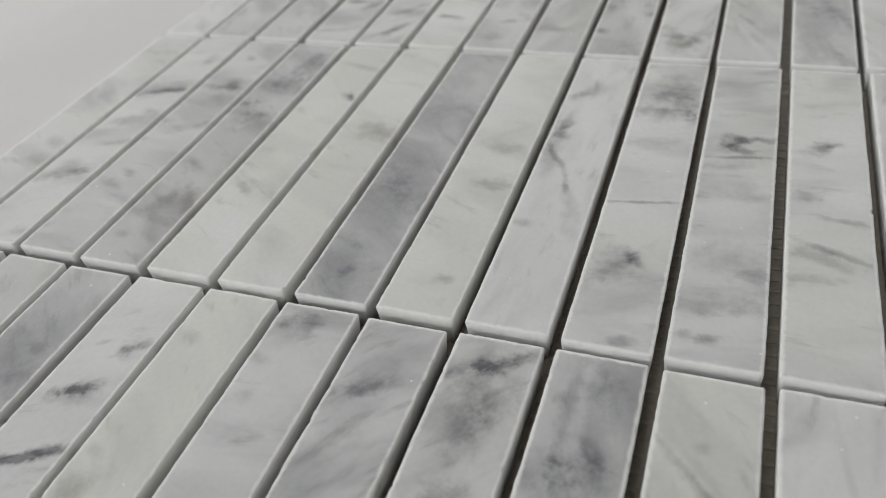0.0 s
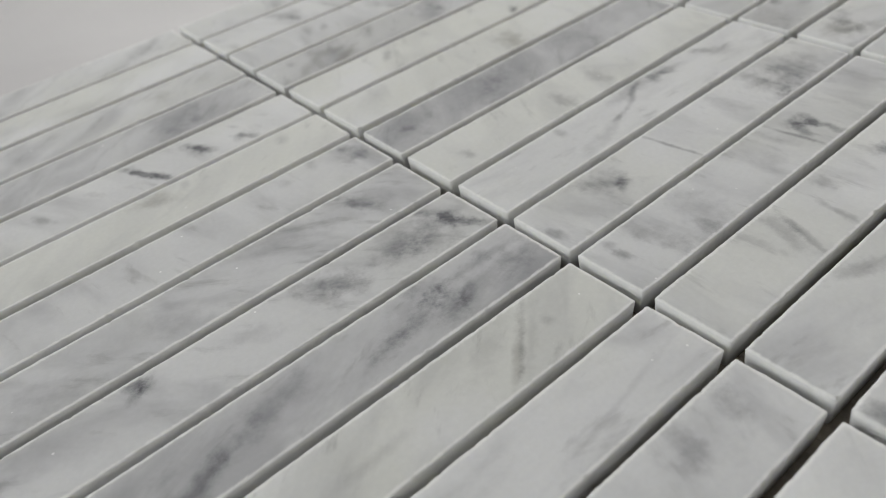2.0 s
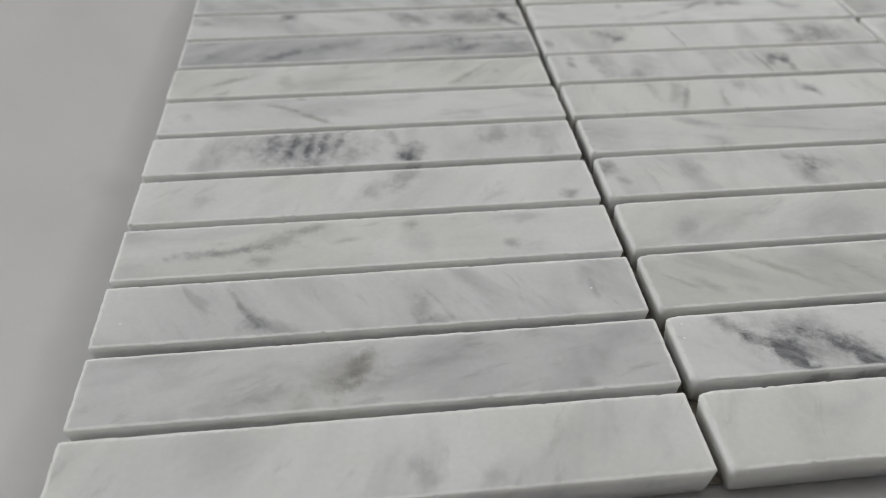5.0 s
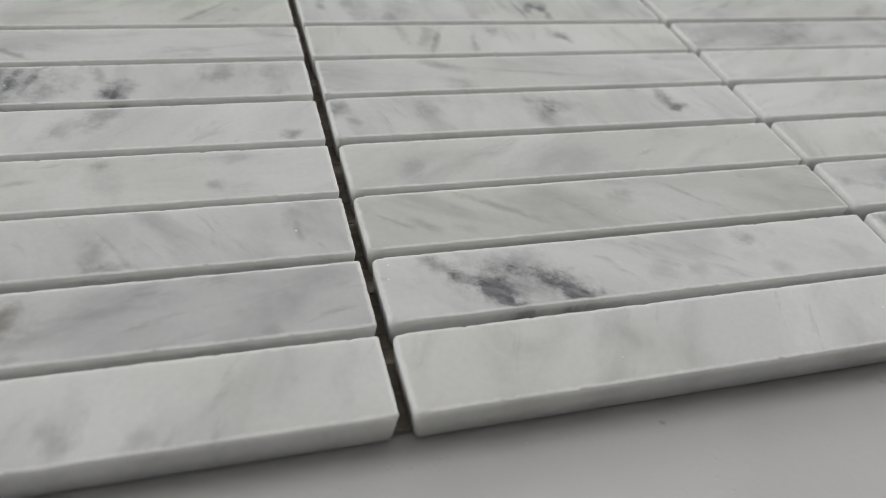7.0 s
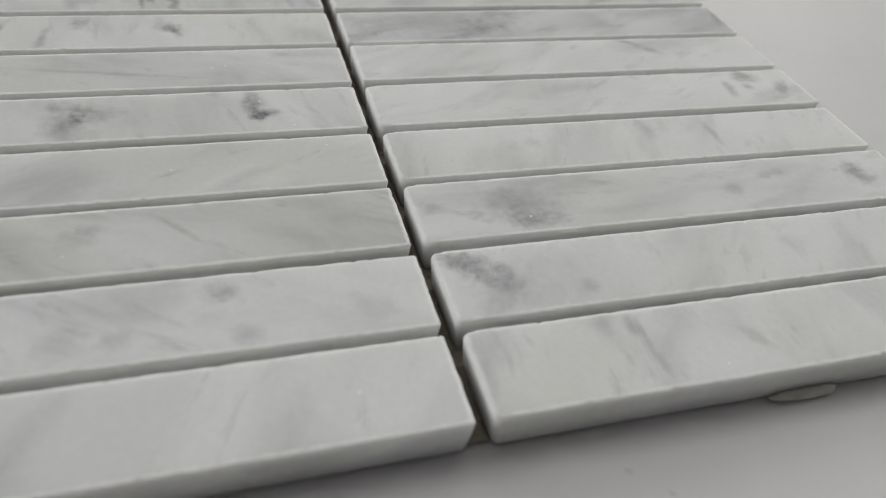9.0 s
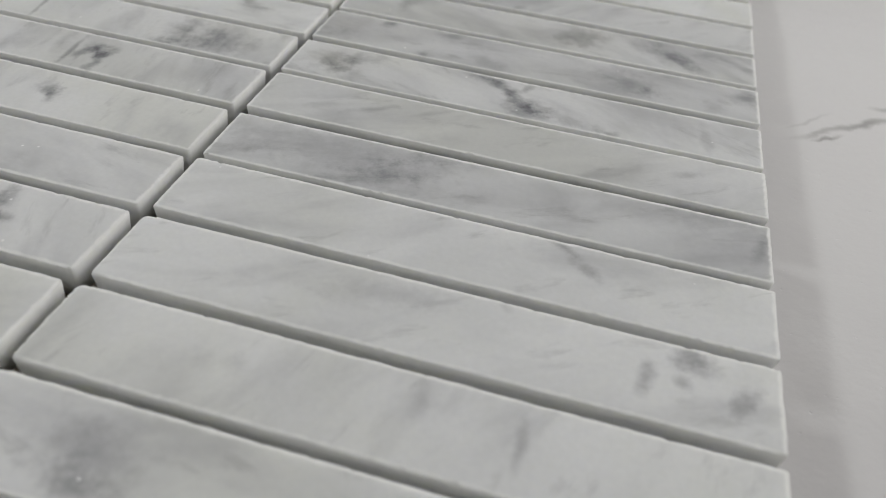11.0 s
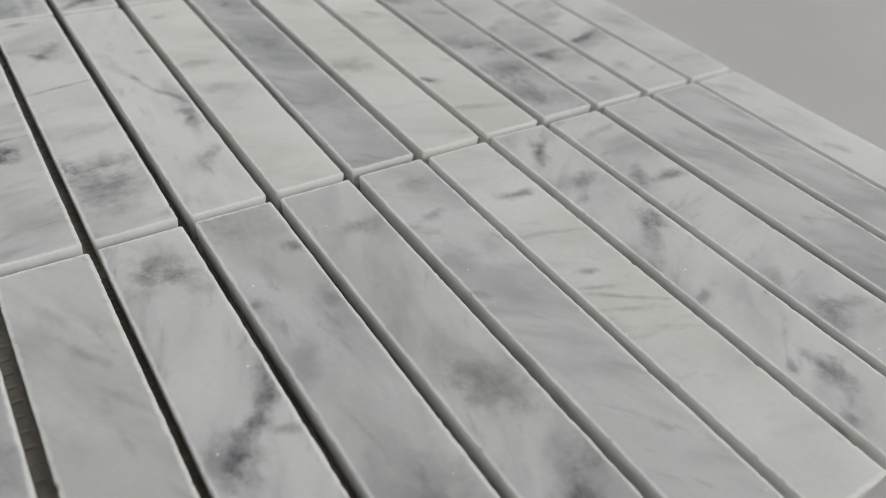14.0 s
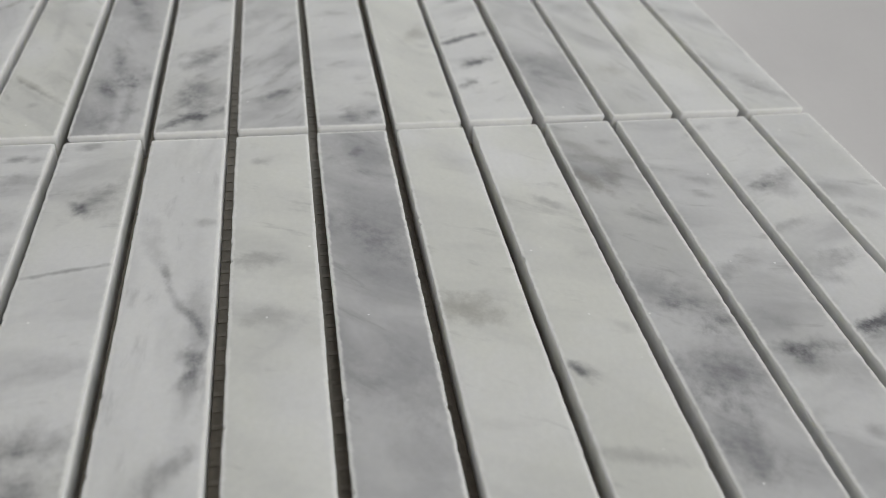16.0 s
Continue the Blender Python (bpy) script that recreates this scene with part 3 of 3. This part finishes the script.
strip(1, 12, 0.85, 0.1, 60,
      (6.4, -3.6, 10.4, 5, 71, 0.2, 1),
      (6.5, -3, 13.5, 6, -102, 0.3, 1))
strip(1, 13, 0.85, 0.12, 61,
      (21.4, -5.4, 5.1, 1.5, 32, 0.5, 0),
      (37.3, -2.1, 18.1, 2, 74, 0.35, 0),
      (-20.4, 1.7, 8.2, 2, 53, 0.4, 0),
      (21.4, -4.5, 5.6, 2, 57, 0.6, 0),
      (-4.5, 4.4, 3.8, 3, 66, 0.2, 0),
      (13.1, 4.8, 4, 2, 56, 0.2, 0))
strip(1, 14, 0.4, 0.72, 56,
      (14.6, 8.4, 13.6, 5, 98, 0.4, 0),
      (9.4, 3.3, 13.4, 7, 28, 0.4, 0),
      (36.7, -3.1, 13.4, 8, 20, 0.4, 0),
      (-38.4, -3, 8.6, 3, 45, 0.3, 1),
      (-27.4, -4.8, 12.4, 3, 22, 0.6, 1),
      (-26.9, -0.1, 8.2, 3, 25, 0.3, 0),
      (-13.6, 2, 8.2, 3, 65, 0.4, 0),
      (7.8, -2.4, 14.6, 7, 42, 0.5, 0),
      (10, -2.2, 3.9, 3, 60, 0.4, 0),
      (25.2, -0.9, 15.2, 10, 62, 0.4, 0),
      (39.4, -4.8, 11.8, 7, 68, 0.45, 0),
      (25.8, 3.1, 21.3, 8, -94, 0.45, 0),
      (-28.3, 1.5, 9.8, 4, -22, 0.35, 1),
      (-33.6, 0.1, 12.4, 3, -101, 0.35, 1),
      (-40.2, 3.1, 3.3, 2, -100, 0.4, 0))
strip(1, 15, 0.25, 0.55, 81,
      (21.2, 0, 13.8, 3, 91, 0.5, 0),
      (38, 1.1, 3.4, 2, 57, 0.4, 0),
      (-20, 0.6, 4.7, 2, 66, 0.4, 0),
      (2.9, -5.3, 4.3, 4, 66, 0.3, 0),
      (15.2, -2.7, 6.6, 3, 41, 0.35, 0),
      (23.8, -2, 11.5, 5, 60, 0.45, 0),
      (-41.7, 7.6, 4.4, 3, 107, 0.5, 0),
      (22.5, -0.4, 8.6, 3, -83, 0.5, 0),
      (0.6, -1.4, 9.5, 4, -59, 0.35, 0),
      (-24.6, 2.8, 6.5, 3, -108, 0.4, 0))
strip(1, 16, 0.35, 0.35, -72,
      (16.7, -0.8, 15.9, 2.5, 106, 0.65, 0),
      (35.7, -3.1, 7.5, 3, 15, 0.35, 0),
      (-24.5, 2.8, 13.9, 4, 110, 0.4, 0),
      (2.2, -1.7, 13.8, 4, 113, 0.3, 0),
      (-21.1, -0.2, 9.2, 4, 50, 0.4, 0),
      (-8.8, -4.5, 10.6, 2, 109, 0.4, 0),
      (6.1, -3.9, 6, 3, 84, 0.4, 0),
      (-0.1, 1, 7.2, 3, 101, 0.3, 0),
      (18.1, -3.5, 5.4, 3, 100, 0.5, 0),
      (17.7, 1.2, 17.1, 5, -63, 0.45, 0),
      (-24.1, 0, 14.8, 2.5, -59, 0.35, 0),
      (-45.4, -5.9, 7, 3, -72, 0.4, 0))
strip(1, 17, 0.5, 0.35, 70,
      (-19.8, -4.9, 9.1, 4, 52, 0.3, 0),
      (-11.1, -2.1, 7.1, 3, 64, 0.35, 0))
strip(2, 0, 0.6, 0.15, -90,
      (-28.8, 5, 5.9, 3, -111, 0.3, 0),
      (-24.5, 4.2, 4.3, 2, -98, 0.35, 0),
      (-7, -0.9, 5.4, 2, -51, 0.25, 0),
      (-45.8, 3.1, 7.2, 6, -86, 0.2, 0))
strip(2, 1, 0.4, 0.18, 60,
      (-43, 2.7, 9.3, 5, -45, 0.6, 0),
      (-40, -2.3, 8.9, 7, -53, 0.4, 0),
      (-45.3, 5.4, 7.2, 4, -69, 0.45, 0),
      (-27.5, -3.8, 3.2, 3, -37, 0.35, 0),
      (-23.7, 8.4, 2.9, 3, -21, 0.25, 0),
      (12, 0.6, 3.5, 4, -9, 0.2, 0))
strip(2, 2, 0.4, 0.28, 0,
      (-30.6, -0.2, 12.7, 8, -7, 0.5, 0),
      (-31, -4, 10.9, 4, -3, 0.4, 0),
      (-45.2, 0.5, 3.4, 3, -7, 0.4, 0),
      (-38.1, 7.7, 3.9, 2, -6, 0.4, 0),
      (-1.8, 8.1, 5.4, 3, -12, 0.5, 0),
      (10.2, -0.7, 3.5, 4, -40, 0.35, 0),
      (39.3, 0.3, 6.4, 5, -44, 0.75, 0),
      (20.8, 2.3, 7.8, 2, 7, 0.3, 0))
strip(2, 3, 0.6, 0.2, 70,
      (-21.8, 1.1, 3, 3, -11, 0.25, 0),
      (-25.6, 0.3, 3.2, 3, -3, 0.2, 0),
      (16.5, 0.1, 9, 1.5, -89, 0.35, 0),
      (3, 3, 5.4, 2, -90, 0.2, 0))
strip(2, 4, 0.65, 0.2, 28,
      (-8.1, 3, 16, 5, 12, 0.3, 0),
      (9.1, 7.7, 5, 1.5, -53, 0.3, 0),
      (37.1, 4.9, 4.7, 4, -70, 0.75, 0),
      (30.8, -0.1, 5.2, 2, -103, 0.5, 0),
      (44.3, -0.7, 6.6, 2.5, -128, 0.5, 0),
      (35.8, 0.4, 2.4, 2, -32, 0.4, 0))
strip(2, 5, 0.3, 0.2, 30,
      (15.6, 6, 8.1, 1.5, -33, 0.55, 0),
      (19.9, 2, 4.9, 2, -30, 0.5, 0))
strip(2, 6, 0.3, 0.6, 18,
      (-43.3, -5.8, 11.7, 3, 12, 0.2, 0),
      (-31.8, 1.3, 33.3, 9, 0, 0.35, 0),
      (-10, 7.2, 13.9, 4, 25, 0.35, 0),
      (47.2, 0.8, 7.2, 2, -102, 0.5, 0),
      (39.5, 5.7, 14.1, 4, 19, 0.35, 0),
      (-42.8, -3.4, 8.2, 3, 16, 0.25, 0),
      (-16.8, -4.5, 20.1, 8, 19, 0.35, 0),
      (-14.2, 0.5, 18, 6, 28, 0.3, 0),
      (-0.8, -3.4, 7, 3, 49, 0.25, 0))
strip(2, 7, 0.75, 0.5, 32,
      (-26.1, 0.8, 8.4, 1.5, 34, 0.4, 0),
      (-34.8, -0.7, 8.4, 2, 23, 0.25, 0),
      (-14, 4.1, 11.8, 1.5, 34, 0.2, 0),
      (18.7, -4.9, 15.1, 2, 36, 0.2, 0),
      (34.7, 1.1, 5.7, 2, 28, 0.35, 0))
strip(2, 8, 0.4, 0.45, -24,
      (-0.5, 0.4, 14, 2.5, -46, 0.55, 0),
      (-13, 7.2, 14.9, 2, -9, 0.4, 0),
      (17.8, -5.5, 3.8, 2, -50, 0.4, 0),
      (-40.8, 0.7, 13.5, 6, 8, 0.35, 1),
      (-34.3, 3.0, 9, 2.4, 40, 0.4, 0),
      (-37.7, -2.5, 5.3, 2, 38, 0.4, 0),
      (-6.1, 4.7, 13.2, 3, -27, 0.6, 0),
      (2.7, -3.6, 9, 7, 16, 0.7, 0),
      (1.1, 4.8, 4.4, 1.5, 72, 0.5, 0),
      (11.2, -4.3, 12.5, 3, -15, 0.4, 0),
      (38.3, -1.1, 9.5, 2, -80, 0.3, 0),
      (-18.5, -7.2, 4.2, 2, 24, 0.35, 0),
      (20, -6.4, 2.9, 2, 17, 0.5, 0),
      (-41.3, 0.2, 9.4, 2.5, 62, 0.35, 0),
      (-37.7, 1.7, 11.8, 2.2, 55, 0.4, 0),
      (-34.4, -4.1, 6.3, 3, 97, 0.3, 0))
strip(2, 9, 0.3, 0.65, 2,
      (-45.6, 1.4, 18.1, 9, 33, 0.25, 1),
      (-33.7, 6.2, 4.3, 3, 29, 0.4, 0),
      (-23.8, -5.2, 4.6, 3, 75, 0.4, 0),
      (-8.4, -4.1, 9.6, 4, -28, 0.4, 0),
      (21.2, -0.6, 13.6, 7, -25, 0.6, 0),
      (25.4, -3.2, 4.7, 3, 25, 0.5, 0),
      (46.9, 2.9, 6.2, 6, 7, 0.65, 0),
      (39.3, -3.9, 5.8, 5, 0, 0.3, 0),
      (38.9, 8.3, 5.9, 3, 17, 0.5, 0),
      (-35.2, 5.3, 3.3, 3, 94, 0.5, 0),
      (-43.1, -3.4, 5.1, 4, 53, 0.3, 0),
      (-19.8, 5.4, 4.7, 5, 46, 0.5, 0),
      (-23.8, -5.9, 3.2, 2, 98, 0.4, 0))
strip(2, 10, 0.6, 0.6, -19,
      (32, -0.5, 19.6, 4, -43, 0.75, 0),
      (27.6, 0.6, 15.8, 6, -26, 0.45, 0),
      (8.3, 0.3, 12.9, 7, 17, 0.4, 0),
      (37.6, 3.8, 4.9, 3, 18, 0.6, 0),
      (8.7, 0.8, 14.7, 6, 41, 0.3, 1),
      (-35.1, 1, 7.1, 3, 105, 0.55, 0),
      (-34.6, 4.6, 6.4, 4, 68, 0.35, 0))
strip(2, 11, 0.15, 0.55, 40,
      (-18.9, 3.9, 6.4, 5, -2, 0.3, 0),
      (-9.9, 7.9, 2.4, 1, 68, 0.4, 0),
      (-41.3, 0.5, 6, 4, 86, 0.45, 0),
      (-31, -1.4, 5.9, 2, 102, 0.45, 0),
      (-19.3, -4.4, 8, 7, 61, 0.4, 0))
strip(2, 12, 0.75, 0.15, 69,
      (-29.5, 1.7, 9.1, 2, 83, 0.35, 0),
      (-4.6, -1.7, 4.1, 1.5, 73, 0.5, 0),
      (3.9, -0, 14.6, 1, 57, 0.4, 0),
      (6.2, -2.4, 13.6, 1, 67, 0.3, 0),
      (-0.3, -2.9, 6.8, 1, 71, 0.4, 0),
      (-29.9, 1.2, 8.6, 2.2, 75, 0.35, 0))
strip(2, 13, 0.35, 0.4, -44,
      (-39.7, -1.2, 8.7, 3, -37, 0.35, 0),
      (-27.3, -2.3, 19.1, 5, 82, 0.4, 0),
      (-6.8, 0.5, 16.8, 3, -38, 0.6, 0),
      (-1.6, -7.8, 10.6, 4, -8, 0.4, 0),
      (10.9, -5, 7.8, 2, 104, 0.5, 0),
      (33.4, -0.1, 8.8, 4, -12, 0.95, 0),
      (29.5, -4.8, 3.2, 1.5, -34, 0.6, 0),
      (41.3, -5.7, 3.5, 2.5, 34, 0.6, 0),
      (44.5, -8.1, 2.1, 2, 9, 0.5, 0),
      (-40, -1, 9.4, 3, -25, 0.35, 1),
      (-39.4, -1, 12.6, 2, -42, 0.4, 0),
      (-26.8, 1, 8.3, 3, 108, 0.4, 0),
      (-21.7, -4, 5, 2, 109, 0.4, 0),
      (-9.7, 3.8, 8, 4, 2, 0.5, 0))
strip(2, 14, 0.2, 0.45, -75,
      (-23.6, -4.1, 9, 3, -29, 0.4, 0),
      (-20.8, 2.9, 8.9, 3, 81, 0.4, 0),
      (14.4, -6.4, 8.3, 4, -45, 0.5, 0),
      (24.2, -4.2, 7.6, 6, -9, 0.75, 0),
      (24.3, 1.1, 8.2, 3, 76, 0.5, 0),
      (-23.1, -3.8, 6.6, 3, -25, 0.35, 0),
      (-20.1, 1.9, 11.2, 2, 85, 0.5, 0),
      (-41.4, 1.6, 11.9, 2, 101, 0.35, 0))
strip(2, 15, 0.2, 0.6, 40,
      (24.6, 0.5, 5.5, 3, -27, 0.4, 0))
strip(2, 16, 0.25, 0.6, 30,
      (-32.6, 5, 6.2, 3, 32, 0.3, 0))
strip(2, 17, 0.6, 0.15, 40,
      (-11, -2.1, 6.8, 3, 20, 0.4, 0),
      (-42.8, -2.8, 9.6, 3, 31, 0.3, 0))
